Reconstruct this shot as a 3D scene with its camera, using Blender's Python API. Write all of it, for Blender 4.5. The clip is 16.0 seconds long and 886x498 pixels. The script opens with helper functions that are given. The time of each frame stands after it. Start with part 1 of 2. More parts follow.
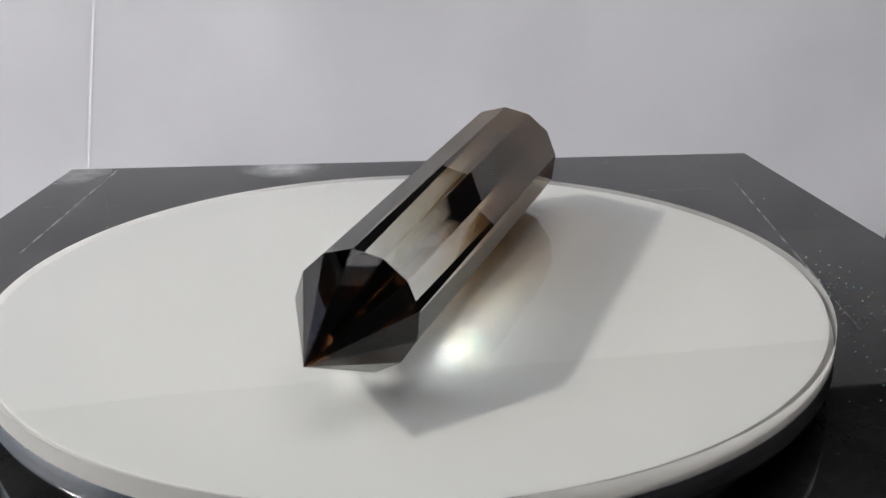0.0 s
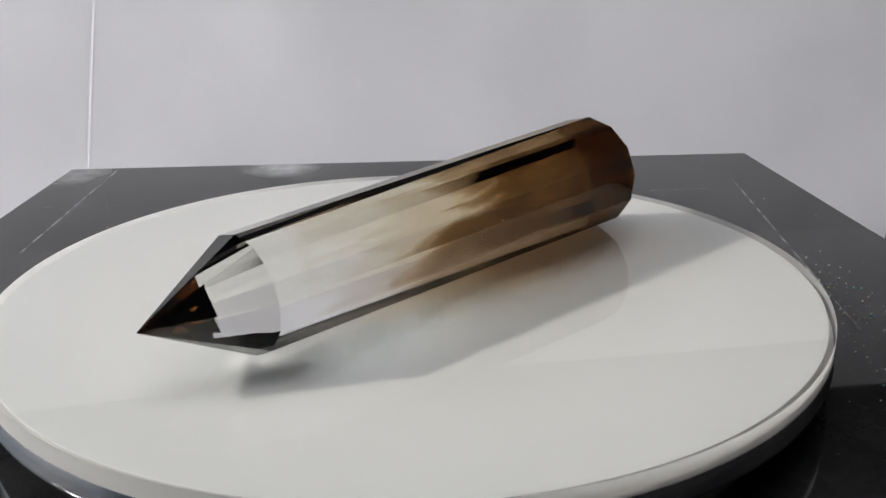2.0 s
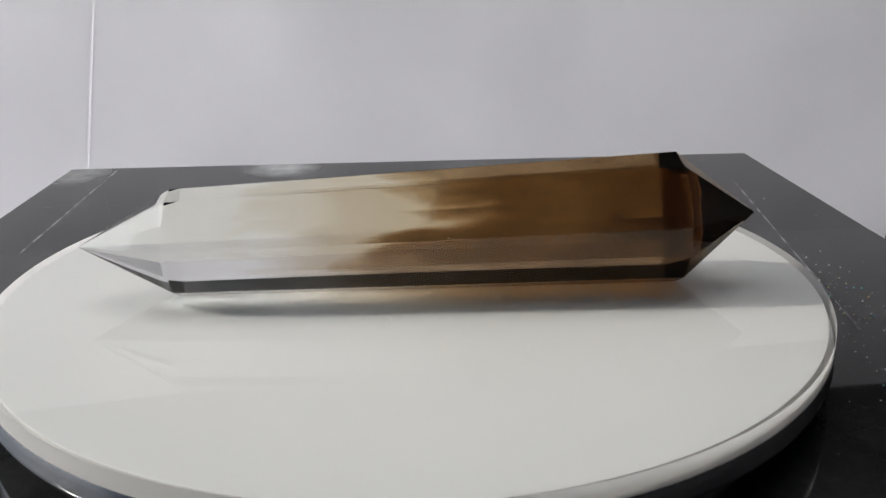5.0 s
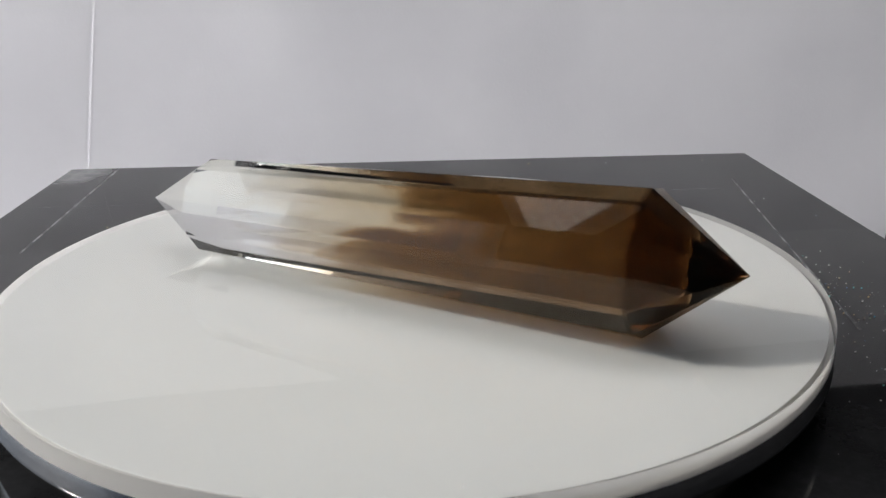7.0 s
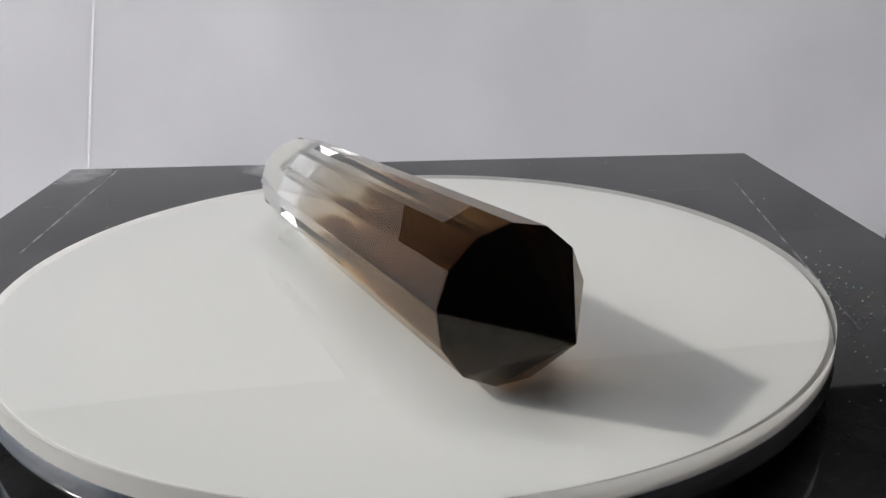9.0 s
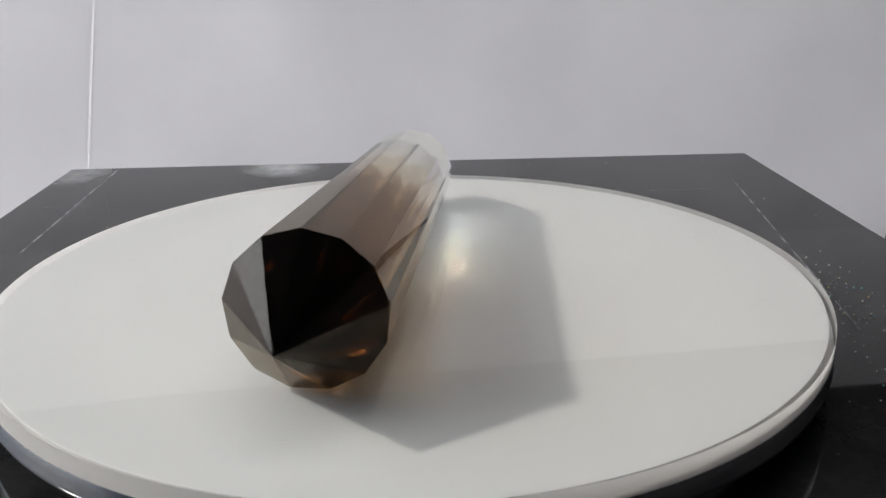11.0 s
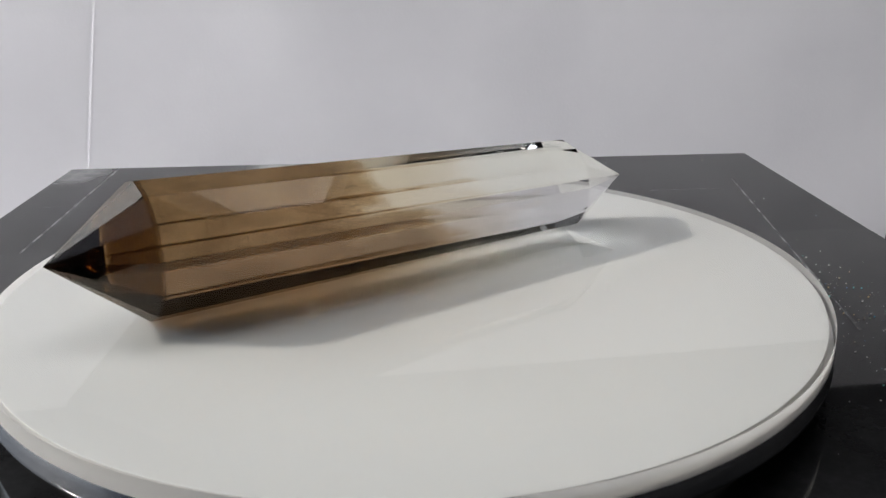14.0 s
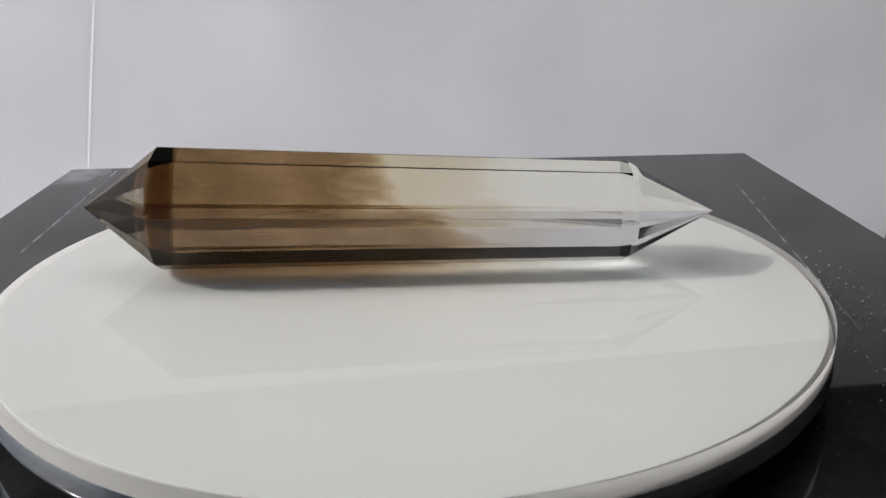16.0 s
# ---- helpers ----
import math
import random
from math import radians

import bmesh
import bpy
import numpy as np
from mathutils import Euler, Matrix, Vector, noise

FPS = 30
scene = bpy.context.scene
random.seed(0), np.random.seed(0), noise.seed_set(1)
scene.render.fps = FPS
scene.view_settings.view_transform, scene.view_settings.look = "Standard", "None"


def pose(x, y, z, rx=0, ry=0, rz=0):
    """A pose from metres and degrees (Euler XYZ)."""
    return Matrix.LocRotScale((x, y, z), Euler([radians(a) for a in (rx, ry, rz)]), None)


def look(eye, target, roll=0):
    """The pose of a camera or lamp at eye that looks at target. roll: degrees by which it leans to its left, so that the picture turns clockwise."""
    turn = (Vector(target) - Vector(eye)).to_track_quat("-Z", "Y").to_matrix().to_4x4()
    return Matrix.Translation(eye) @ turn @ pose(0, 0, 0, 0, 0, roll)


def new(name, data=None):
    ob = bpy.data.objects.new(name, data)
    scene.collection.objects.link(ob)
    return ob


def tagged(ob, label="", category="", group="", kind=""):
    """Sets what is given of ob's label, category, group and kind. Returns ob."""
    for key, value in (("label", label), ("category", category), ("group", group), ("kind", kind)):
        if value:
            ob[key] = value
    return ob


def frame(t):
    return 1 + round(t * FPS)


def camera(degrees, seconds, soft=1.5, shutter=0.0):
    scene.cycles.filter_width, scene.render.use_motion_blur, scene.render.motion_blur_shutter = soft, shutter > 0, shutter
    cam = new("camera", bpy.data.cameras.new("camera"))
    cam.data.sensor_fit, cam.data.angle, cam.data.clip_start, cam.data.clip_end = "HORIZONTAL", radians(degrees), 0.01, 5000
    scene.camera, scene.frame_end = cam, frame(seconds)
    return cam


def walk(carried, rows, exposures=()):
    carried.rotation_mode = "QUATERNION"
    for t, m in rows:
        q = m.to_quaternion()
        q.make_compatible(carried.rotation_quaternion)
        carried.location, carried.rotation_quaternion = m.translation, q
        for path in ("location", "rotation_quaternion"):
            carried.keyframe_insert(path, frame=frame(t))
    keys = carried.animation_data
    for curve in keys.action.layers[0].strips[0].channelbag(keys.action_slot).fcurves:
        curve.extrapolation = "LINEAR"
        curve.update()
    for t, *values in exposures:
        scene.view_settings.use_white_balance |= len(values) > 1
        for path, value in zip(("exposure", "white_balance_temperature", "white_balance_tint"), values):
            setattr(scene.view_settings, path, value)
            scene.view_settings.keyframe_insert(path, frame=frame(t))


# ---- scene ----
cam = camera(52.8, 16.0, soft=1.5)
R = 0.07  # radius of the turntable's platter, metres
EYE = Vector((0.0, -2.1338, 0.7901)) * R
AIM = EYE + Vector((0.03649, 0.94532, -0.32411))
walk(cam, [(0.0, look(EYE, AIM, -0.886)), (16.0, look(EYE, AIM, -0.886))], exposures=[(0.0, 0.06), (16.0, 0.06)])

# ---- world and light ----
SUN_DIR = Vector((-0.805, 0.105, 0.585)).normalized()
world = bpy.data.worlds.new("world")
scene.world = world
world.use_nodes = True
wn = world.node_tree.nodes
sky = wn.new("ShaderNodeTexSky")
sky.sky_type, sky.sun_disc = "NISHITA", False
sky.sun_elevation = math.asin(SUN_DIR.z)
sky.sun_rotation = math.atan2(SUN_DIR.x, SUN_DIR.y)
world.node_tree.links.new(sky.outputs[0], wn["Background"].inputs[0])
wn["Background"].inputs[1].default_value = 0.1

sun_data = bpy.data.lights.new("sun", "SUN")
sun_data.energy, sun_data.angle, sun_data.color = 1.5, radians(2.6), (1.0, 0.93, 0.84)
sun = new("sun", sun_data)
sun.matrix_world = look(SUN_DIR * 5, (0, 0, 0))

# daylight of the sky in the window's opening
day = bpy.data.lights.new("window_daylight", "AREA")
day.shape, day.size, day.size_y, day.energy, day.color = "RECTANGLE", 1.2, 0.8, 6.0, (0.86, 0.93, 1.0)
day_ob = new("window_daylight", day)
day_ob.matrix_world = look((-0.95, 0.33, 0.48), (0, 0.3, 0.2))

# lamp added behind the paper to make it glow; its window is unseen
rear = bpy.data.lights.new("backdrop_fill", "AREA")
rear.shape, rear.size, rear.size_y, rear.energy, rear.color = "RECTANGLE", 1.1, 0.5, 25.0, (1.0, 0.97, 0.99)
rear_ob = new("backdrop_fill", rear)
rear_ob.matrix_world = look((-0.55, 0.93, 0.12), (-0.35, 0, 0.05))


# overhead fill lamp, added with its unseen skylight to lighten the stone's shadow
high = bpy.data.lights.new("overhead_fill", "AREA")
high.shape, high.size, high.size_y, high.energy, high.color = "RECTANGLE", 1.8, 0.8, 8.0, (1.0, 0.95, 0.89)
high_ob = new("overhead_fill", high)
high_ob.matrix_world = look((0.0, 0.5, 1.72), (0.0, 0.5, 0.0))

# let the sunlight that the stone gathers reach the platter
scene.cycles.blur_glossy = 0.0
scene.cycles.sample_clamp_indirect = 0.0

# ---- materials ----
def material(name):
    m = bpy.data.materials.new(name)
    m.use_nodes = True
    nt = m.node_tree
    return m, nt, nt.nodes, nt.nodes["Principled BSDF"]


def ramp(nt, stops, fac):
    r = nt.nodes.new("ShaderNodeValToRGB")
    els = r.color_ramp.elements
    while len(els) < len(stops):
        els.new(0.5)
    for e, (pos, col) in zip(els, stops):
        e.position, e.color = pos, (*col, 1.0) if len(col) == 3 else col
    nt.links.new(fac, r.inputs[0])
    return r


def grain(nt, scale, detail=4.0, coords=None, rough=0.55):
    n = nt.nodes.new("ShaderNodeTexNoise")
    n.inputs["Scale"].default_value, n.inputs["Detail"].default_value, n.inputs["Roughness"].default_value = scale, detail, rough
    if coords is None:
        c = nt.nodes.new("ShaderNodeTexCoord")
        coords = c.outputs["Object"]
    nt.links.new(coords, n.inputs["Vector"])
    return n


def surface(name, a, b, scale, rough=(0.4, 0.5), metal=0.0, bump=0.0, fine=None, spec=0.5):
    """A plain surface: two colours mixed by grain at one scale, gloss by grain at another, and fine relief."""
    m, nt, nodes, bsdf = material(name)
    big = grain(nt, scale)
    col = ramp(nt, [(0.3, a), (0.7, b)], big.outputs["Fac"])
    nt.links.new(col.outputs[0], bsdf.inputs["Base Color"])
    small = grain(nt, fine or scale * 12)
    gl = nodes.new("ShaderNodeMapRange")
    gl.inputs["From Min"].default_value, gl.inputs["From Max"].default_value = 0.3, 0.7
    gl.inputs["To Min"].default_value, gl.inputs["To Max"].default_value = rough
    nt.links.new(small.outputs["Fac"], gl.inputs["Value"])
    nt.links.new(gl.outputs[0], bsdf.inputs["Roughness"])
    bsdf.inputs["Metallic"].default_value = metal
    bsdf.inputs["Specular IOR Level"].default_value = spec
    if bump:
        bp = nodes.new("ShaderNodeBump")
        bp.inputs["Strength"].default_value, bp.inputs["Distance"].default_value = bump, 0.0004
        nt.links.new(small.outputs["Fac"], bp.inputs["Height"])
        nt.links.new(bp.outputs[0], bsdf.inputs["Normal"])
    return m


WHITE_ACRYLIC = surface("white_acrylic", (0.83, 0.83, 0.81), (0.85, 0.85, 0.83), 25, (0.5, 0.6), spec=0.2)



def translucent_paper(name, through_light):
    m, nt, nodes, bsdf = material(name)
    nodes.remove(bsdf)
    cloud, fibre = grain(nt, 18, 5.0), grain(nt, 900)
    col = ramp(nt, [(0.3, (0.75, 0.75, 0.76)), (0.7, (0.81, 0.81, 0.818))], cloud.outputs["Fac"])
    bp = nodes.new("ShaderNodeBump")
    bp.inputs["Strength"].default_value, bp.inputs["Distance"].default_value = 0.2, 0.0003
    nt.links.new(fibre.outputs["Fac"], bp.inputs["Height"])
    mix = nodes.new("ShaderNodeMixShader")
    for k, kind in ((1, "ShaderNodeBsdfDiffuse"), (2, "ShaderNodeBsdfTranslucent")):
        sh = nodes.new(kind)
        nt.links.new(col.outputs[0], sh.inputs["Color"])
        nt.links.new(bp.outputs[0], sh.inputs["Normal"])
        nt.links.new(sh.outputs[0], mix.inputs[k])
    mix.inputs[0].default_value = through_light
    nt.links.new(mix.outputs[0], nodes["Material Output"].inputs["Surface"])
    return m


def clear_top(gloss=True):
    """Clear acrylic: lets the light through, and mirrors more at a flat angle."""
    m, nt, nodes, bsdf = material("clear_acrylic")
    nodes.remove(bsdf)
    tr = nodes.new("ShaderNodeBsdfTransparent")
    tr.inputs["Color"].default_value = (0.985, 0.992, 0.985, 1) if gloss else (1, 1, 1, 1)
    out = nodes["Material Output"].inputs["Surface"]
    if not gloss:
        nt.links.new(tr.outputs[0], out)
        return m
    lw = nodes.new("ShaderNodeLayerWeight")
    lw.inputs["Blend"].default_value = 0.5
    five = nodes.new("ShaderNodeMath"); five.operation = "POWER"; five.inputs[1].default_value = 5.0
    nt.links.new(lw.outputs["Facing"], five.inputs[0])
    part_of = nodes.new("ShaderNodeMath"); part_of.operation = "MULTIPLY_ADD"
    part_of.inputs[1].default_value, part_of.inputs[2].default_value = 0.96, 0.04
    nt.links.new(five.outputs[0], part_of.inputs[0])
    gl = nodes.new("ShaderNodeBsdfGlossy")
    gl.inputs["Roughness"].default_value = 0.015
    mix = nodes.new("ShaderNodeMixShader")
    nt.links.new(part_of.outputs[0], mix.inputs[0])
    nt.links.new(tr.outputs[0], mix.inputs[1])
    nt.links.new(gl.outputs[0], mix.inputs[2])
    nt.links.new(mix.outputs[0], out)
    return m


PAPER = translucent_paper("white_paper", 0.5)
THIN_PAPER = translucent_paper("thin_paper", 0.78)


def black_glass():
    """Polished black glass: dusty mottle, faint scuffed lines, painted reflections at front and back."""
    m, nt, nodes, bsdf = material("black_glass")
    tc = nodes.new("ShaderNodeTexCoord")
    sep = nodes.new("ShaderNodeSeparateXYZ")
    nt.links.new(tc.outputs["Object"], sep.inputs[0])

    def calc(op, a, b=0.0, c=0.0):
        n = nodes.new("ShaderNodeMath")
        n.operation = op
        for k, v in enumerate((a, b, c)):
            if isinstance(v, (int, float)):
                n.inputs[k].default_value = v
            else:
                nt.links.new(v, n.inputs[k])
        return n.outputs[0]

    def stripe(x0, y0, x1, y1, w):
        """One on a line through two places, falling to nought over w."""
        d = Vector((x1 - x0, y1 - y0)).normalized()
        dist = calc("ABSOLUTE", calc("MULTIPLY_ADD", sep.outputs["X"], -d.y, calc("MULTIPLY_ADD", sep.outputs["Y"], d.x, x0 * d.y - y0 * d.x)))
        n = nodes.new("ShaderNodeMapRange")
        n.inputs["From Min"].default_value, n.inputs["From Max"].default_value = w, w * 0.3
        nt.links.new(dist, n.inputs["Value"])
        keep = calc("MULTIPLY", calc("LESS_THAN", sep.outputs["Y"], max(y0, y1) + 0.05 * R), calc("GREATER_THAN", sep.outputs["Y"], min(y0, y1) - 0.05 * R))
        return calc("MULTIPLY", n.outputs[0], keep)

    broken = ramp(nt, [(0.35, (0.25,) * 3), (0.65, (1.0,) * 3)], grain(nt, 220, 3.0).outputs["Fac"]).outputs[0]
    total = 0.0
    for x0, y0, x1, y1, w, k in ((-1.302, 1.86, -1.279, 0.734, 0.0004, 1.0), (1.332, 1.353, 1.137, -0.063, 0.00034, 0.9), (-1.443, 1.234, 1.528, 1.262, 0.0006, 0.3), (1.50, 1.87, 1.56, 1.30, 0.0004, 0.3)):
        total = calc("MULTIPLY_ADD", stripe(x0 * R, y0 * R, x1 * R, y1 * R, w), k, total)
    lines = calc("MULTIPLY", calc("MINIMUM", total, 1.0), broken)
    # front part made slightly paler and shinier, painting in a reflection's edge
    front = nodes.new("ShaderNodeMapRange")
    front.inputs["From Min"].default_value, front.inputs["From Max"].default_value = 0.700 * R, 0.685 * R
    nt.links.new(calc("MULTIPLY_ADD", sep.outputs["X"], -0.0055, sep.outputs["Y"]), front.inputs["Value"])
    mottle = ramp(nt, [(0.38, (0.0,) * 3), (0.72, (1.0,) * 3)], grain(nt, 45, 8.0, rough=0.7).outputs["Fac"]).outputs[0]
    fine = ramp(nt, [(0.45, (0.0,) * 3), (0.75, (1.0,) * 3)], grain(nt, 700, 4.0).outputs["Fac"]).outputs[0]
    film_and_glow = calc("MULTIPLY_ADD", front.outputs[0], 0.012, calc("MULTIPLY_ADD", mottle, 0.035, calc("MULTIPLY", fine, 0.012)))
    # reflected light near the back edge, painted in as soft pale patches
    def soft_spot(x, y, rx, ry, inner, outer):
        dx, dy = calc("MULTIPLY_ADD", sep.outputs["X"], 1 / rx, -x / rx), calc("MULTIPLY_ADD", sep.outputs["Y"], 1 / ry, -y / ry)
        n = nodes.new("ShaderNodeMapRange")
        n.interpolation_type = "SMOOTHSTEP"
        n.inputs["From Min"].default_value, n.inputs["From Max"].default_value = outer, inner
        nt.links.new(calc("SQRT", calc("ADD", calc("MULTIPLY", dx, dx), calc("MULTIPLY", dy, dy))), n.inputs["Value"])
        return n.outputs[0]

    blob = soft_spot(-0.56 * R, 1.80 * R, 0.24 * R, 0.26 * R, 0.0, 1.0)
    corner = calc("MULTIPLY", soft_spot(-1.45 * R, 1.78 * R, 0.22 * R, 0.3 * R, 0.1, 1.0), 0.5)
    painted_glow = calc("MULTIPLY", calc("ADD", blob, corner), calc("MULTIPLY_ADD", broken, 0.4, 0.35))
    film_and_glow = calc("ADD", film_and_glow, painted_glow)
    amount = calc("ADD", film_and_glow, calc("MULTIPLY", lines, 0.38))
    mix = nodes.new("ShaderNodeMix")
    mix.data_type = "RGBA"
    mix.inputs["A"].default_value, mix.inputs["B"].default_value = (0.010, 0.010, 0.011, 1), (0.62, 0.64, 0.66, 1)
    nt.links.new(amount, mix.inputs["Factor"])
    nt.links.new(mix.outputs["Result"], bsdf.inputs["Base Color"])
    nt.links.new(calc("MULTIPLY_ADD", front.outputs[0], 0.07, calc("MULTIPLY_ADD", mottle, 0.07, 0.17)), bsdf.inputs["Specular IOR Level"])
    nt.links.new(calc("MULTIPLY_ADD", grain(nt, 300, 3.0).outputs["Fac"], 0.05, calc("MULTIPLY_ADD", lines, 0.4, 0.015)), bsdf.inputs["Roughness"])
    return m


BLACK_GLASS = black_glass()
RING = surface("polished_silver", (0.42, 0.43, 0.45), (0.52, 0.53, 0.55), 40, (0.14, 0.22), metal=1.0)
HUB = surface("dark_polished_metal", (0.10, 0.10, 0.11), (0.14, 0.14, 0.15), 40, (0.12, 0.2), metal=1.0)
WHITE_WALL = surface("white_wall_of_disc", (0.92, 0.91, 0.89), (0.94, 0.93, 0.915), 60, (0.6, 0.7), spec=0.2)


def frosted(name):
    """Frosted acrylic: scatters the light that reaches it from either side."""
    m, nt, nodes, bsdf = material(name)
    nodes.remove(bsdf)
    col = ramp(nt, [(0.3, (0.93, 0.915, 0.89)), (0.7, (0.96, 0.945, 0.92))], grain(nt, 60).outputs["Fac"])
    mix = nodes.new("ShaderNodeMixShader")
    for k, kind in ((1, "ShaderNodeBsdfDiffuse"), (2, "ShaderNodeBsdfTranslucent")):
        sh = nodes.new(kind)
        nt.links.new(col.outputs[0], sh.inputs["Color"])
        nt.links.new(sh.outputs[0], mix.inputs[k])
    mix.inputs[0].default_value = 0.6
    nt.links.new(mix.outputs[0], nodes["Material Output"].inputs["Surface"])
    return m


FROSTED = frosted("frosted_edge")
milk = WHITE_ACRYLIC.node_tree.nodes["Principled BSDF"].inputs
milk["Subsurface Weight"].default_value, milk["Subsurface Scale"].default_value = 0.4, 0.006
milk["Subsurface Radius"].default_value = (1.0, 0.95, 0.9)
BLACK_PLASTIC = surface("black_plastic", (0.012, 0.012, 0.013), (0.02, 0.02, 0.02), 60, (0.25, 0.35))
DUST = surface("pale_dust", (0.6, 0.6, 0.58), (0.85, 0.84, 0.8), 900, (0.3, 0.5))


def glitter():
    """Grit that glints in mixed colours, mostly white."""
    m, nt, nodes, bsdf = material("glittering_grit")
    geo = nodes.new("ShaderNodeNewGeometry")
    col = ramp(nt, [(0.0, (0.9, 0.88, 0.84)), (0.55, (0.8, 0.8, 0.8)), (0.62, (0.75, 0.25, 0.15)), (0.72, (0.2, 0.7, 0.55)), (0.82, (0.25, 0.4, 0.8)), (0.9, (0.85, 0.6, 0.25)), (1.0, (0.5, 0.48, 0.45))], geo.outputs["Random Per Island"])
    nt.links.new(col.outputs[0], bsdf.inputs["Base Color"])
    bsdf.inputs["Metallic"].default_value, bsdf.inputs["Roughness"].default_value = 0.6, 0.3
    return m


GLITTER = glitter()
DARK_PAINT = surface("dark_grey_paint", (0.06, 0.06, 0.065), (0.08, 0.08, 0.085), 3, (0.8, 0.9), bump=0.2)
FLOORING = surface("dark_floorboards", (0.05, 0.035, 0.025), (0.09, 0.06, 0.04), 4, (0.4, 0.6))
TABLE = surface("dark_tabletop", (0.03, 0.026, 0.024), (0.05, 0.042, 0.036), 12, (0.4, 0.5))
FRAME_PAINT = surface("white_frame_paint", (0.7, 0.7, 0.68), (0.76, 0.76, 0.74), 20, (0.35, 0.5))


def smoky_quartz():
    m, nt, nodes, bsdf = material("smoky_quartz")
    nodes.remove(bsdf)
    tc = nodes.new("ShaderNodeTexCoord")
    sep = nodes.new("ShaderNodeSeparateXYZ")
    nt.links.new(tc.outputs["Object"], sep.inputs[0])
    # smoke runs along the length (local x: clear end at -, dark end at +), its edge broken by stretched grain
    mp = nodes.new("ShaderNodeMapping")
    mp.inputs["Scale"].default_value = (0.45, 1.0, 1.0)
    nt.links.new(tc.outputs["Object"], mp.inputs["Vector"])
    wisp = grain(nt, 70, 3.0, mp.outputs[0])
    edge = nodes.new("ShaderNodeMath"); edge.operation = "MULTIPLY_ADD"
    edge.inputs[1].default_value = 0.030
    edge.inputs[2].default_value = -0.015
    nt.links.new(wisp.outputs["Fac"], edge.inputs[0])
    add = nodes.new("ShaderNodeMath"); add.operation = "ADD"
    nt.links.new(sep.outputs["X"], add.inputs[0])
    nt.links.new(edge.outputs[0], add.inputs[1])
    pos = nodes.new("ShaderNodeMapRange")
    pos.inputs["From Min"].default_value, pos.inputs["From Max"].default_value = -0.057, 0.057
    nt.links.new(add.outputs[0], pos.inputs["Value"])
    tint = ramp(nt, [(0.0, (0.985, 0.985, 0.983)), (0.30, (0.975, 0.972, 0.965)), (0.38, (0.955, 0.935, 0.905)), (0.55, (0.93, 0.90, 0.85)),
                     (0.62, (0.82, 0.765, 0.70)), (1.0, (0.77, 0.705, 0.625))], pos.outputs[0])
    glass = nodes.new("ShaderNodeBsdfGlass")
    glass.inputs["IOR"].default_value, glass.inputs["Roughness"].default_value = 1.54, 0.0
    nt.links.new(tint.outputs[0], glass.inputs["Color"])
    nt.links.new(glass.outputs[0], nodes["Material Output"].inputs["Surface"])
    return m


QUARTZ = smoky_quartz()


def smoke_tint(name, stops):
    """The stone's inner colour: it only filters the light, clear at one end and brown at the other, with drifting wisps."""
    m, nt, nodes, bsdf = material(name)
    nodes.remove(bsdf)
    tc = nodes.new("ShaderNodeTexCoord")
    sep = nodes.new("ShaderNodeSeparateXYZ")
    nt.links.new(tc.outputs["Object"], sep.inputs[0])
    mp = nodes.new("ShaderNodeMapping")
    mp.inputs["Scale"].default_value = (0.4, 1.0, 1.0)
    nt.links.new(tc.outputs["Object"], mp.inputs["Vector"])
    total = sep.outputs["X"]
    for scale, size, detail in ((95, 0.075, 2.0), (300, 0.018, 5.0)):
        off = nodes.new("ShaderNodeMath"); off.operation = "MULTIPLY_ADD"
        off.inputs[1].default_value, off.inputs[2].default_value = size, -size / 2
        nt.links.new(grain(nt, scale, detail, mp.outputs[0]).outputs["Fac"], off.inputs[0])
        add = nodes.new("ShaderNodeMath"); add.operation = "ADD"
        nt.links.new(total, add.inputs[0])
        nt.links.new(off.outputs[0], add.inputs[1])
        total = add.outputs[0]
    pos = nodes.new("ShaderNodeMapRange")
    pos.inputs["From Min"].default_value, pos.inputs["From Max"].default_value = -0.057, 0.057
    nt.links.new(total, pos.inputs["Value"])
    tint = ramp(nt, stops, pos.outputs[0])
    tr = nodes.new("ShaderNodeBsdfTransparent")
    nt.links.new(tint.outputs[0], tr.inputs["Color"])
    nt.links.new(tr.outputs[0], nodes["Material Output"].inputs["Surface"])
    return m


SMOKE = smoke_tint("smoke_tint", [(0, (0.985, 0.985, 0.98)), (0.28, (0.97, 0.965, 0.955)), (0.34, (0.9, 0.86, 0.8)), (0.47, (0.86, 0.8, 0.71)),
                                  (0.53, (0.597, 0.461, 0.309)), (0.6, (0.395, 0.282, 0.173)), (0.7, (0.502, 0.373, 0.239)), (0.82, (0.352, 0.251, 0.154)), (0.9, (0.427, 0.312, 0.191)), (1, (0.331, 0.235, 0.145))])
END_TINT = smoke_tint("end_tint", [(0.6, (0.68, 0.60, 0.50)), (1.0, (0.58, 0.49, 0.39))])


# ---- building helpers ----
def finish(name, bm, mat, smooth=None):
    me = bpy.data.meshes.new(name)
    bmesh.ops.recalc_face_normals(bm, faces=bm.faces)
    bm.to_mesh(me)
    bm.free()
    me.materials.append(mat)
    if smooth is not None:
        me.shade_smooth()
        me.set_sharp_from_angle(angle=radians(smooth))
    return new(name, me)


def part(name, bm, mat, parent, label="", smooth=None):
    ob = finish(name, bm, mat, smooth)
    ob.parent = parent
    return tagged(ob, label)


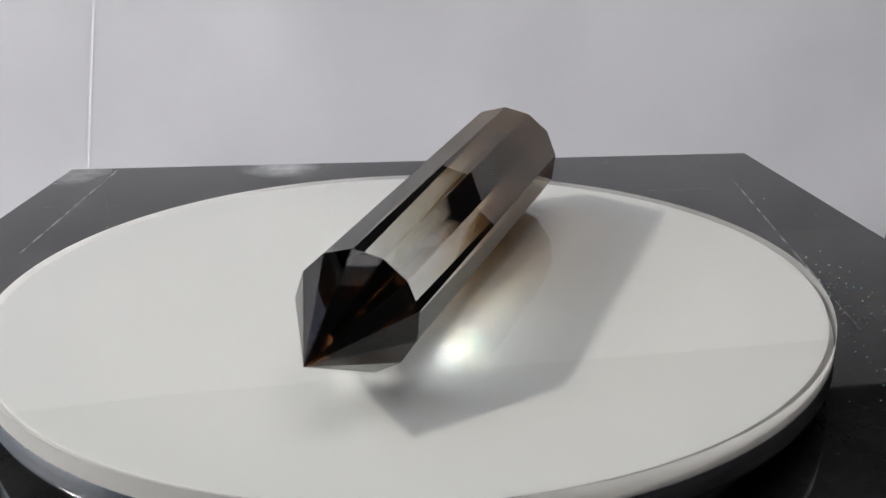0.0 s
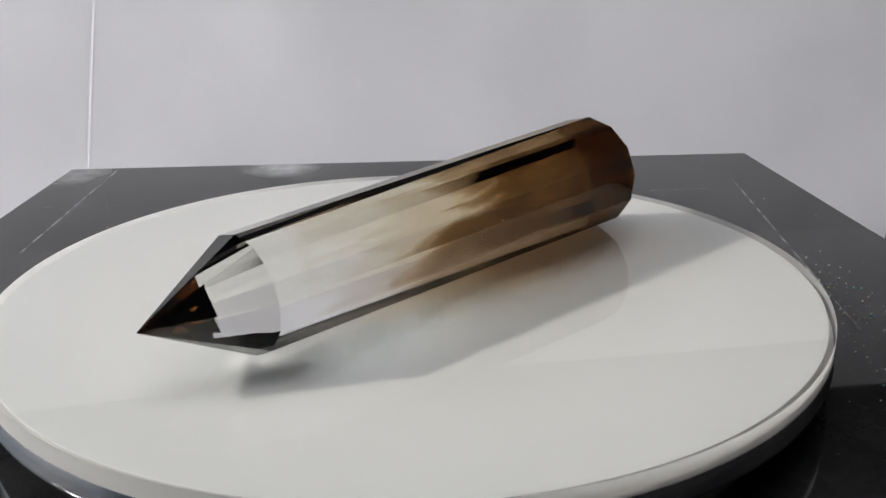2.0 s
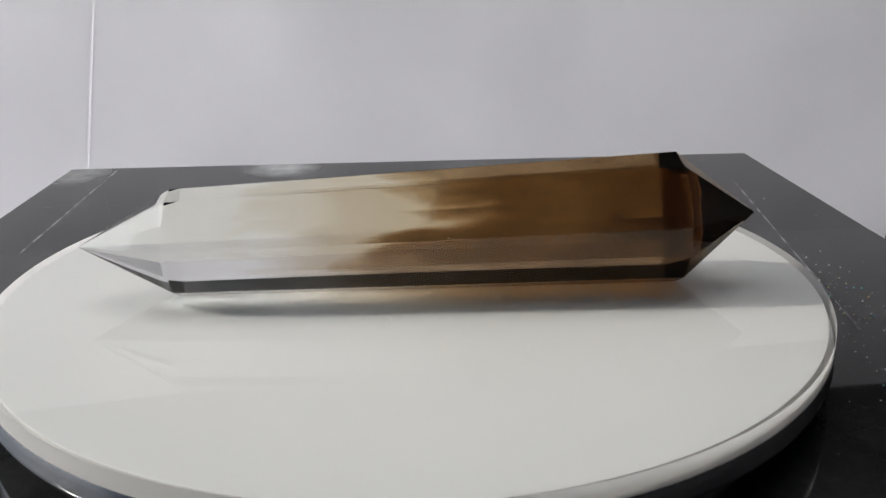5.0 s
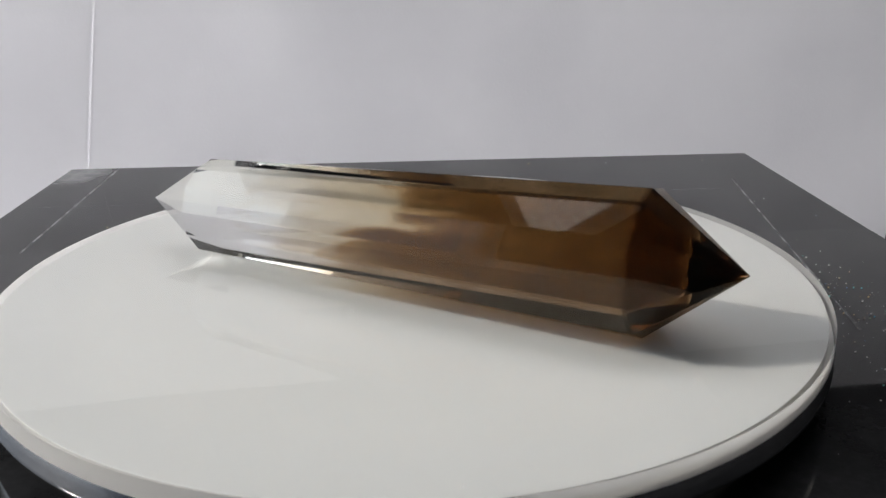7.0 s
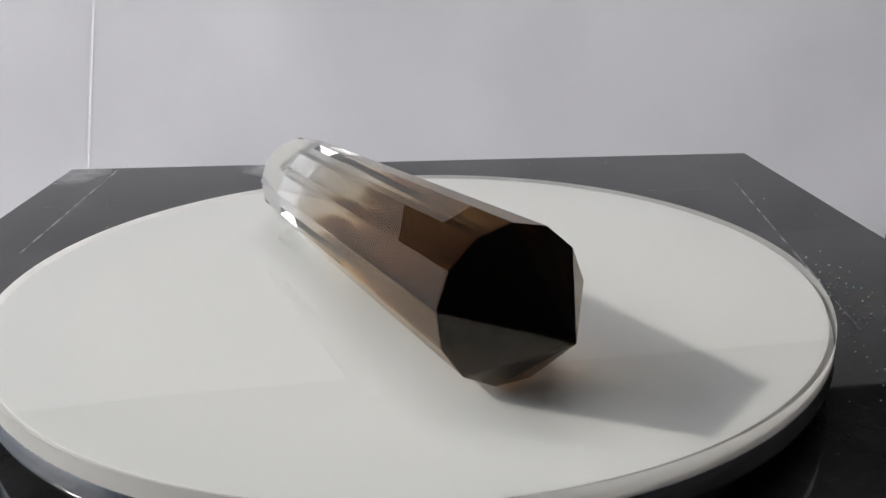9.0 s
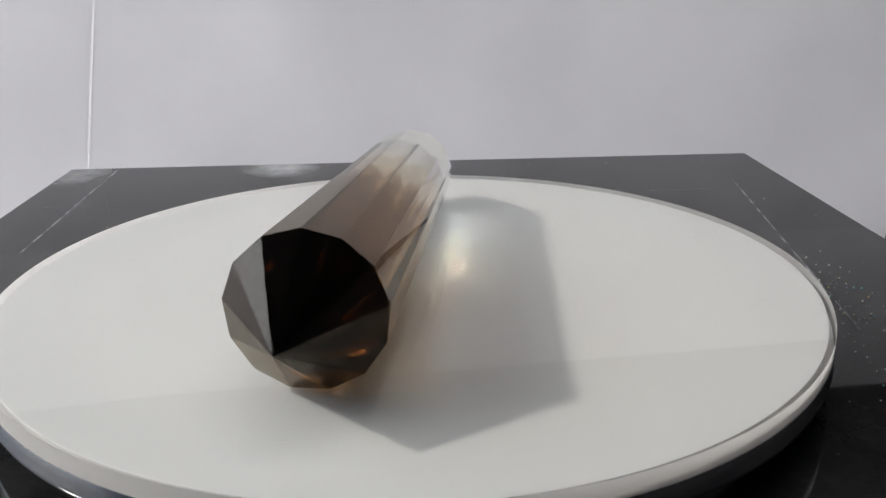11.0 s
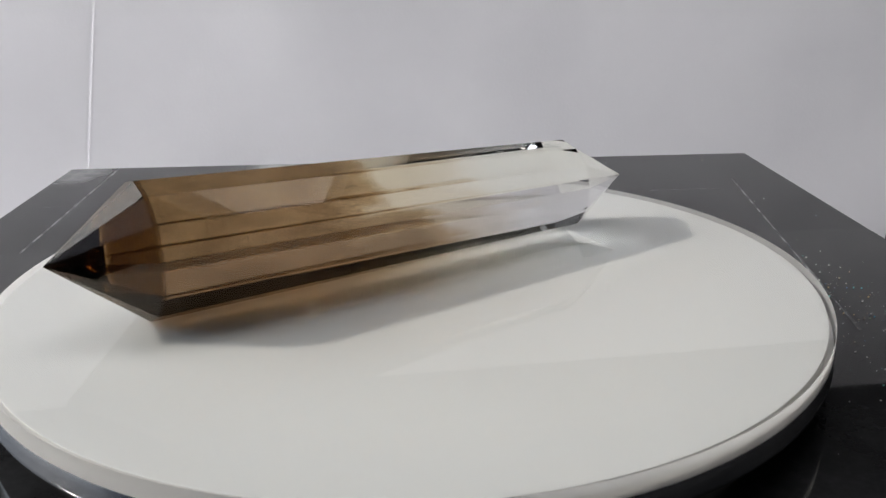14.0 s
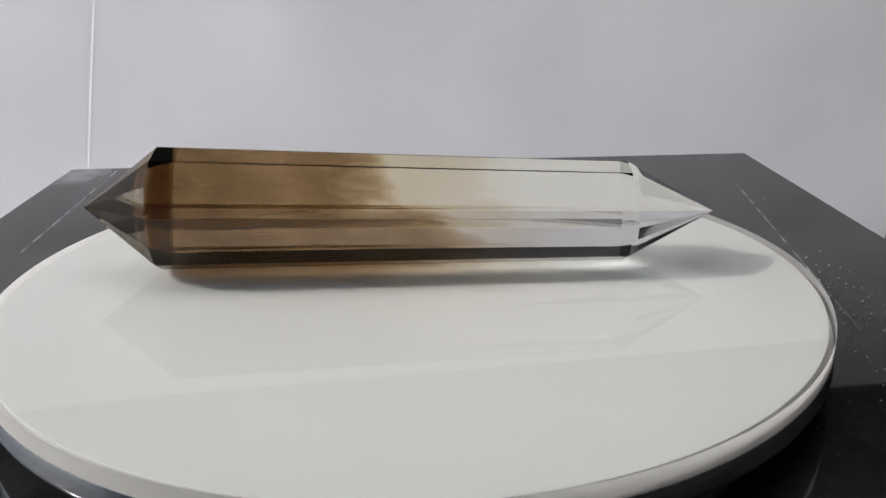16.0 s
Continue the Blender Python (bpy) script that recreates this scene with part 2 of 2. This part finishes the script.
def lathe(profile, n=160):
    """A turned solid about z from (radius, height) pairs, closed where the radius is nought."""
    bm = bmesh.new()
    rings = []
    for r, z in profile:
        if r == 0:
            rings.append([bm.verts.new((0, 0, z))])
        else:
            rings.append([bm.verts.new((r * math.cos(2 * math.pi * i / n), r * math.sin(2 * math.pi * i / n), z)) for i in range(n)])
    for a, b in zip(rings, rings[1:]):
        for i in range(n):
            j = (i + 1) % n
            if len(a) == 1:
                bm.faces.new((a[0], b[i], b[j]))
            elif len(b) == 1:
                bm.faces.new((a[i], b[0], a[j]))
            else:
                bm.faces.new((a[i], b[i], b[j], a[j]))
    return bm


def block(x0, x1, y0, y1, z0, z1, bevel=0.0, segments=2):
    bm = bmesh.new()
    bmesh.ops.create_cube(bm, size=1.0)
    for v in bm.verts:
        v.co = ((x0 + x1) / 2 + v.co.x * (x1 - x0), (y0 + y1) / 2 + v.co.y * (y1 - y0), (z0 + z1) / 2 + v.co.z * (z1 - z0))
    if bevel:
        bmesh.ops.bevel(bm, geom=bm.edges[:], offset=bevel, segments=segments, affect="EDGES", profile=0.5)
    return bm


# ---- the room: table, walls, window ----
TABLE_Z = -1.0 * R
SLAB_Z = -0.15 * R


WEST, NORTH = -1.0, 1.0
lo, hi, fl, ce = -1.6, 1.6, TABLE_Z - 0.74, TABLE_Z + 1.80


def opened(name, a0, a1, w0, w1, z0, z1, west):
    """A wall with a framed window opening; it runs along y in the west and along x in the north."""
    def piece(u0, u1, v0, v1, d0, d1, bevel=0.0):
        return block(WEST - d1, WEST - d0, u0, u1, v0, v1, bevel) if west else block(u0, u1, NORTH + d0, NORTH + d1, v0, v1, bevel)
    bm = bmesh.new()
    for u0, u1, v0, v1 in ((a0, a1, fl, z0), (a0, a1, z1, ce), (a0, w0, z0, z1), (w1, a1, z0, z1)):
        b2 = piece(u0, u1, v0, v1, 0.0, 0.1)
        me = bpy.data.meshes.new("piece")
        b2.to_mesh(me)
        b2.free()
        bm.from_mesh(me)
        bpy.data.meshes.remove(me)
    tagged(finish(name, bm, DARK_PAINT), "painted wall with a window opening", "wall", kind="structure")
    win = tagged(new("window_1" if west else "added_window"), "unseen white framed window letting in daylight", "window", kind="structure")
    part("window_sill", piece(w0, w1, z0, z0 + 0.03, 0.03, 0.09, 0.004), FRAME_PAINT, win)
    part("window_frame", piece(w0, w1, z1 - 0.03, z1, 0.03, 0.09, 0.004), FRAME_PAINT, win)
    part("window_frame", piece(w0, w0 + 0.04, z0 + 0.03, z1 - 0.03, 0.03, 0.09, 0.004), FRAME_PAINT, win)
    part("window_frame", piece(w1 - 0.04, w1, z0 + 0.03, z1 - 0.03, 0.03, 0.09, 0.004), FRAME_PAINT, win)


def room():
    tagged(finish("floor", block(WEST - 0.1, hi + 0.1, lo - 0.1, NORTH + 0.1, fl - 0.1, fl), FLOORING), "dark wooden floor of the room", "floor", kind="structure")
    x0, x1, y0, y1 = -0.95, 0.95, 0.06, 0.94
    bm = block(WEST - 0.1, x0, lo - 0.1, NORTH + 0.1, ce, ce + 0.1)
    for box in ((x1, hi + 0.1, lo - 0.1, NORTH + 0.1), (x0, x1, lo - 0.1, y0), (x0, x1, y1, NORTH + 0.1)):
        b2 = block(*box, ce, ce + 0.1)
        me = bpy.data.meshes.new("piece")
        b2.to_mesh(me)
        b2.free()
        bm.from_mesh(me)
        bpy.data.meshes.remove(me)
    # the skylight is made up to go with the overhead fill lamp
    win = tagged(new("added_skylight"), "unseen white framed skylight added for overhead fill", "window", kind="structure")
    for x, y, dx, dy in ((x0 + 0.02, 0.5, 0.02, 0.44), (x1 - 0.02, 0.5, 0.02, 0.44), (0, y0 + 0.02, 0.91, 0.02), (0, y1 - 0.02, 0.91, 0.02)):
        part("window_frame", block(x - dx, x + dx, y - dy, y + dy, ce + 0.01, ce + 0.09, 0.004), FRAME_PAINT, win)
    tagged(finish("ceiling", bm, DARK_PAINT), "dark grey painted ceiling", "ceiling", kind="structure")
    # the north opening is added for the lamp behind the paper
    opened("wall_north", WEST, hi, -0.99, 0.1, -0.2, 0.42, False)
    tagged(finish("wall_south", block(WEST, hi, lo - 0.1, lo, fl, ce), DARK_PAINT), "plain dark grey wall", "wall", kind="structure")
    tagged(finish("wall_east", block(hi, hi + 0.1, lo - 0.1, NORTH + 0.1, fl, ce), DARK_PAINT), "plain dark grey wall", "wall", kind="structure")
    opened("wall_west", lo - 0.1, NORTH + 0.1, -0.6, 0.95, 0.06, 1.38, True)


def table():
    tb = tagged(new("table"), "dark wooden table under the display", "table")
    part("tabletop", block(-0.45, 0.45, -0.35, 0.40, TABLE_Z - 0.03, TABLE_Z, 0.003), TABLE, tb)
    for x in (-0.40, 0.40):
        for y in (-0.30, 0.35):
            part("leg", block(x - 0.025, x + 0.025, y - 0.025, y + 0.025, TABLE_Z - 0.74, TABLE_Z - 0.03, 0.003), TABLE, tb)


BACK_Y = 2.25 * R
PAPER_RIGHT = 0.185
SHEET = 0.009  # depth of the white sheet under the clear top, in platter radii


def seam_x(z):
    """The joint leans a little."""
    return -1.5840 * R + 0.1706 * (z - -0.2437 * R)


def backdrop():
    """Two sheets of white paper that meet in a raised, slightly leaning joint."""
    bd = tagged(new("paper_backdrop"), "white paper backdrop with a thin upright joint", "backdrop", kind="structure")
    top, low, y = 1.50 * R, TABLE_Z, BACK_Y
    xa, xb = seam_x(low), seam_x(top)
    def sheet(pts, yy):
        bm = bmesh.new()
        f = [bm.verts.new((x, yy, z)) for x, z in pts]
        bk = [bm.verts.new((x, yy + 0.0006, z)) for x, z in pts]
        bm.faces.new(f)
        bm.faces.new(bk[::-1])
        for i in range(4):
            j = (i + 1) % 4
            bm.faces.new((f[i], bk[i], bk[j], f[j]))
        return bm
    w = 0.0005
    part("sheet", sheet([(-0.42, low), (xa - w, low), (xb - w, top), (-0.42, top + 0.03)], y), PAPER, bd)
    part("sheet", sheet([(xa + w, low), (PAPER_RIGHT - 0.012, low), (PAPER_RIGHT + 0.01, top - 0.016), (xb + w, top)], y), PAPER, bd)
    part("joint", sheet([(xa - w, low), (xa + w, low), (xb + w, top), (xb - w, top)], y - 0.0001), THIN_PAPER, bd, "bright thin paper joint")


def black_base():
    b = tagged(new("base_plate"), "glossy black glass base with faint scuffed lines", "base")
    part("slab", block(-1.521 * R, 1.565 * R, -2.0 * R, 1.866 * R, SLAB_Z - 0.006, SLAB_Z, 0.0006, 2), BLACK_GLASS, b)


def stand():
    st = tagged(new("display_box"), "black box carrying the glass base", "box")
    part("body", block(-1.45 * R, 1.49 * R, -1.9 * R, 1.79 * R, TABLE_Z, SLAB_Z - 0.006, 0.0015), BLACK_PLASTIC, st)


CLEAR_TOP = clear_top()
NO_GLOSS = clear_top(False)


def platter():
    """A white sheet under a clear top, held by a bright translucent edge and a polished bezel."""
    p = tagged(new("turntable_platter"), "round white turntable platter with a clear top and polished bezel", "turntable")
    rim = 0.9925
    disc = part("white_disc", lathe([(0, -SHEET * R), (0.5 * R, -SHEET * R), (0.93 * R, -SHEET * R), (0.985 * R, -SHEET * R), (0.986 * R, -(SHEET + 0.001) * R), (0.9865 * R, -0.037 * R), (0.9985 * R, -0.0385 * R), (0.9985 * R, -0.041 * R), (0.842 * R, -0.041 * R), (0.84 * R, -0.145 * R), (0.5 * R, -0.145 * R), (0, -0.145 * R)], 240), WHITE_ACRYLIC, p, "milky white disc", smooth=20)
    disc.data.materials.append(WHITE_WALL)
    for f in disc.data.polygons:
        f.material_index = 1 if math.hypot(f.center.x, f.center.y) > 0.9852 * R else 0
    edge = part("edge", lathe([(rim * R, 0), (0.9994 * R, 0), (R, -0.0006 * R), (R, -0.041 * R), (0.9988 * R, -0.041 * R), (0.9988 * R, -0.002 * R), (rim * R, -0.002 * R), (rim * R, 0)], 240), NO_GLOSS, p, "frosted clear edge", smooth=20)
    edge.data.materials.append(FROSTED)
    edge.data.materials.append(CLEAR_TOP)
    for f in edge.data.polygons:
        r = math.hypot(f.center.x, f.center.y)
        f.material_index = 1 if r > 0.9995 * R else 2 if f.center.z > -0.0005 * R else 0
    top = part("clear_top", lathe([(0, 0), (0.5 * R, 0), ((rim - 0.0004) * R, 0), ((rim - 0.0004) * R, -0.002 * R), (0.5 * R, -0.002 * R), (0, -0.002 * R)], 240), CLEAR_TOP, p, "glossy clear acrylic top", smooth=20)
    top.data.materials.append(NO_GLOSS)
    for f in top.data.polygons:
        f.material_index = 0 if f.center.z > -0.0005 * R else 1
    part("bezel", lathe([(0.9 * R, -0.0415 * R), (1.0010 * R, -0.0415 * R), (1.0013 * R, -0.0428 * R), (1.0018 * R, -0.060 * R), (1.0030 * R, -0.076 * R), (1.0032 * R, -0.083 * R), (1.0022 * R, -0.0855 * R), (0.9 * R, -0.082 * R), (0.9 * R, -0.0415 * R)], 240), RING, p, "polished silver bezel", smooth=50)
    part("hub", lathe([(0.843 * R, -0.0416 * R), (0.855 * R, -0.0416 * R), (0.855 * R, -0.15 * R), (0.843 * R, -0.15 * R), (0.843 * R, -0.0416 * R)]), HUB, p, "dark polished hub", smooth=35)
    return p


# the stone in the platter's space: clear tip, dark tip
TIP_CLEAR = Vector((0.7936, 0.0, 0.1200)) * R
TIP_DARK = Vector((-0.8241, 0.1819, 0.1602)) * R
SIDES = 13


PITS = ((-0.3015, -0.1049, 0.0843, True), (-0.3006, -0.1262, 0.0414, True), (-0.3003, -0.1333, -0.0032, True), (-0.1954, -0.1326, 0.0319, True), (0.0608, -0.1432, 0.0216, False), (0.0529, -0.1159, -0.0810, False), (-0.3888, -0.1178, -0.0591, False), (-0.2415, 0.1291, -0.0491, True), (0.0012, 0.1381, 0.0311, True), (-0.2367, 0.0510, 0.1257, False))


def crystal():
    """Thirteen-sided double-terminated wand; local x runs from the clear tip to the dark one."""
    length = (TIP_DARK - TIP_CLEAR).length
    sa, sb = 0.232 * R, 1.427 * R
    slope = (TIP_DARK.z - TIP_CLEAR.z) / length
    bm = bmesh.new()
    rings = []
    for s in (sa, sb):
        ap = (TIP_CLEAR.z + slope * s) / math.cos(math.asin(slope))
        rad = ap / math.cos(math.pi / SIDES)
        ring = []
        for i in range(SIDES):
            a = -math.pi / 2 + math.pi / SIDES + 2 * math.pi * i / SIDES
            ring.append(bm.verts.new((s - length / 2, rad * math.cos(a), rad * math.sin(a))))
        rings.append(ring)
    t0, t1 = bm.verts.new((-length / 2, 0, 0)), bm.verts.new((length / 2, 0, 0))
    for i in range(SIDES):
        j = (i + 1) % SIDES
        bm.faces.new((rings[0][i], rings[0][j], rings[1][j], rings[1][i]))
        bm.faces.new((t0, rings[0][j], rings[0][i]))
        bm.faces.new((t1, rings[1][i], rings[1][j]))
    ob = finish("crystal_point", bm, QUARTZ)
    tagged(ob, "faceted double-pointed smoky quartz crystal lying on the white platter", "crystal")
    # two veils of smoke that cross along the middle of the stone
    for turn in (0.35, 0.35 + math.pi / 2):
        bm = bmesh.new()
        k = 0.985 * math.cos(math.pi / SIDES)
        ra, rb = [(TIP_CLEAR.z + slope * s) * k for s in (sa, sb)]
        out = [(-length / 2 * 0.98, 0), (sa - length / 2, ra), (sb - length / 2, rb), (length / 2 * 0.98, 0), (sb - length / 2, -rb), (sa - length / 2, -ra)]
        bm.faces.new([bm.verts.new((x, q * math.cos(turn), q * math.sin(turn))) for x, q in out])
        part("smoke_veil", bm, SMOKE, ob, "brown smoky veil inside the stone")
    # tint planes added at the dark shoulder, darkening the long way through the stone
    for s in (sb - 0.004 * R, sb - 0.012 * R):
        rad = (TIP_CLEAR.z + slope * s) * 0.995
        bm = bmesh.new()
        ring = [-math.pi / 2 + math.pi / SIDES + 2 * math.pi * i / SIDES for i in range(SIDES)]
        bm.faces.new([bm.verts.new((s - length / 2, rad * math.cos(a), rad * math.sin(a))) for a in ring])
        part("tint_plane", bm, END_TINT, ob, "tint plane added at the stone's shoulder to darken end-on views")
    # tiny dark and bright pits in the surface
    for x, y, z, dark in PITS:
        bm = bmesh.new()
        bmesh.ops.create_icosphere(bm, subdivisions=1, radius=0.0017 * R * (1.0 if dark else 0.8), matrix=Matrix.Translation(Vector((x, y, z)) * R * 0.996))
        part("pit", bm, BLACK_PLASTIC if dark else DUST, ob)
    axis = (TIP_DARK - TIP_CLEAR).normalized()
    side = Vector((0, 0, 1)).cross(axis).normalized()
    up = axis.cross(side)
    m = Matrix((axis, side, up)).transposed().to_4x4()
    m.translation = (TIP_CLEAR + TIP_DARK) / 2 + Vector((0, 0, 0.00003))
    return ob, m


def dust():
    """Bright grit strewn on the black glass, mostly beside the platter."""
    rnd = random.Random(11)
    bm = bmesh.new()
    for k in range(620):
        if k < 480:
            far, round_at = rnd.gauss(1.22, 0.09) * R, radians(rnd.triangular(-48, 36, 5))
            x, y = far * math.cos(round_at), far * math.sin(round_at)
        else:
            x, y = rnd.uniform(-1.5, 1.5) * R, rnd.uniform(-1.2, 1.8) * R
        if math.hypot(x, y) < 1.04 * R or abs(x) > 1.5 * R:
            continue
        r = 0.00004 + 0.00020 * rnd.random() ** 4
        bmesh.ops.create_icosphere(bm, subdivisions=1, radius=r, matrix=Matrix.Translation((x, y, SLAB_Z + r * 0.7)) @ Matrix.Diagonal((1, rnd.uniform(0.6, 1), 0.8, 1)))
    tagged(finish("dust", bm, GLITTER), "fine bright grit on black glass", "dust", kind="stuff")


room()
table()
backdrop()
black_base()
stand()
dust()
PLATTER = platter()
STONE, STONE_POSE = crystal()


# ---- what moves: the platter turns and carries the stone ----
TURN = ((0.0, -103.48), (0.5, -109.94), (1.0, -116.47), (1.5, -123.09), (2.0, -129.82), (2.5, -136.68), (3.0, -143.69), (3.5, -150.85), (4.0, -158.16), (4.5, -165.63), (5.0, -173.26), (5.5, -181.04), (6.0, -188.97), (6.5, -197.03), (7.0, -205.22), (7.5, -213.51), (8.0, -221.90), (8.5, -230.37), (9.0, -238.90), (9.5, -247.48), (10.0, -256.07), (10.5, -264.68), (11.0, -273.27), (11.5, -281.83), (12.0, -290.34), (12.5, -298.79), (13.0, -307.16), (13.5, -315.44), (14.0, -323.62), (14.5, -331.68), (15.0, -339.62), (15.5, -347.43), (16.0, -355.12))


def motions():
    walk(PLATTER, [(t, pose(0, 0, 0, 0, 0, a)) for t, a in TURN])
    walk(STONE, [(t, pose(0, 0, 0, 0, 0, a) @ STONE_POSE) for t, a in TURN])


motions()
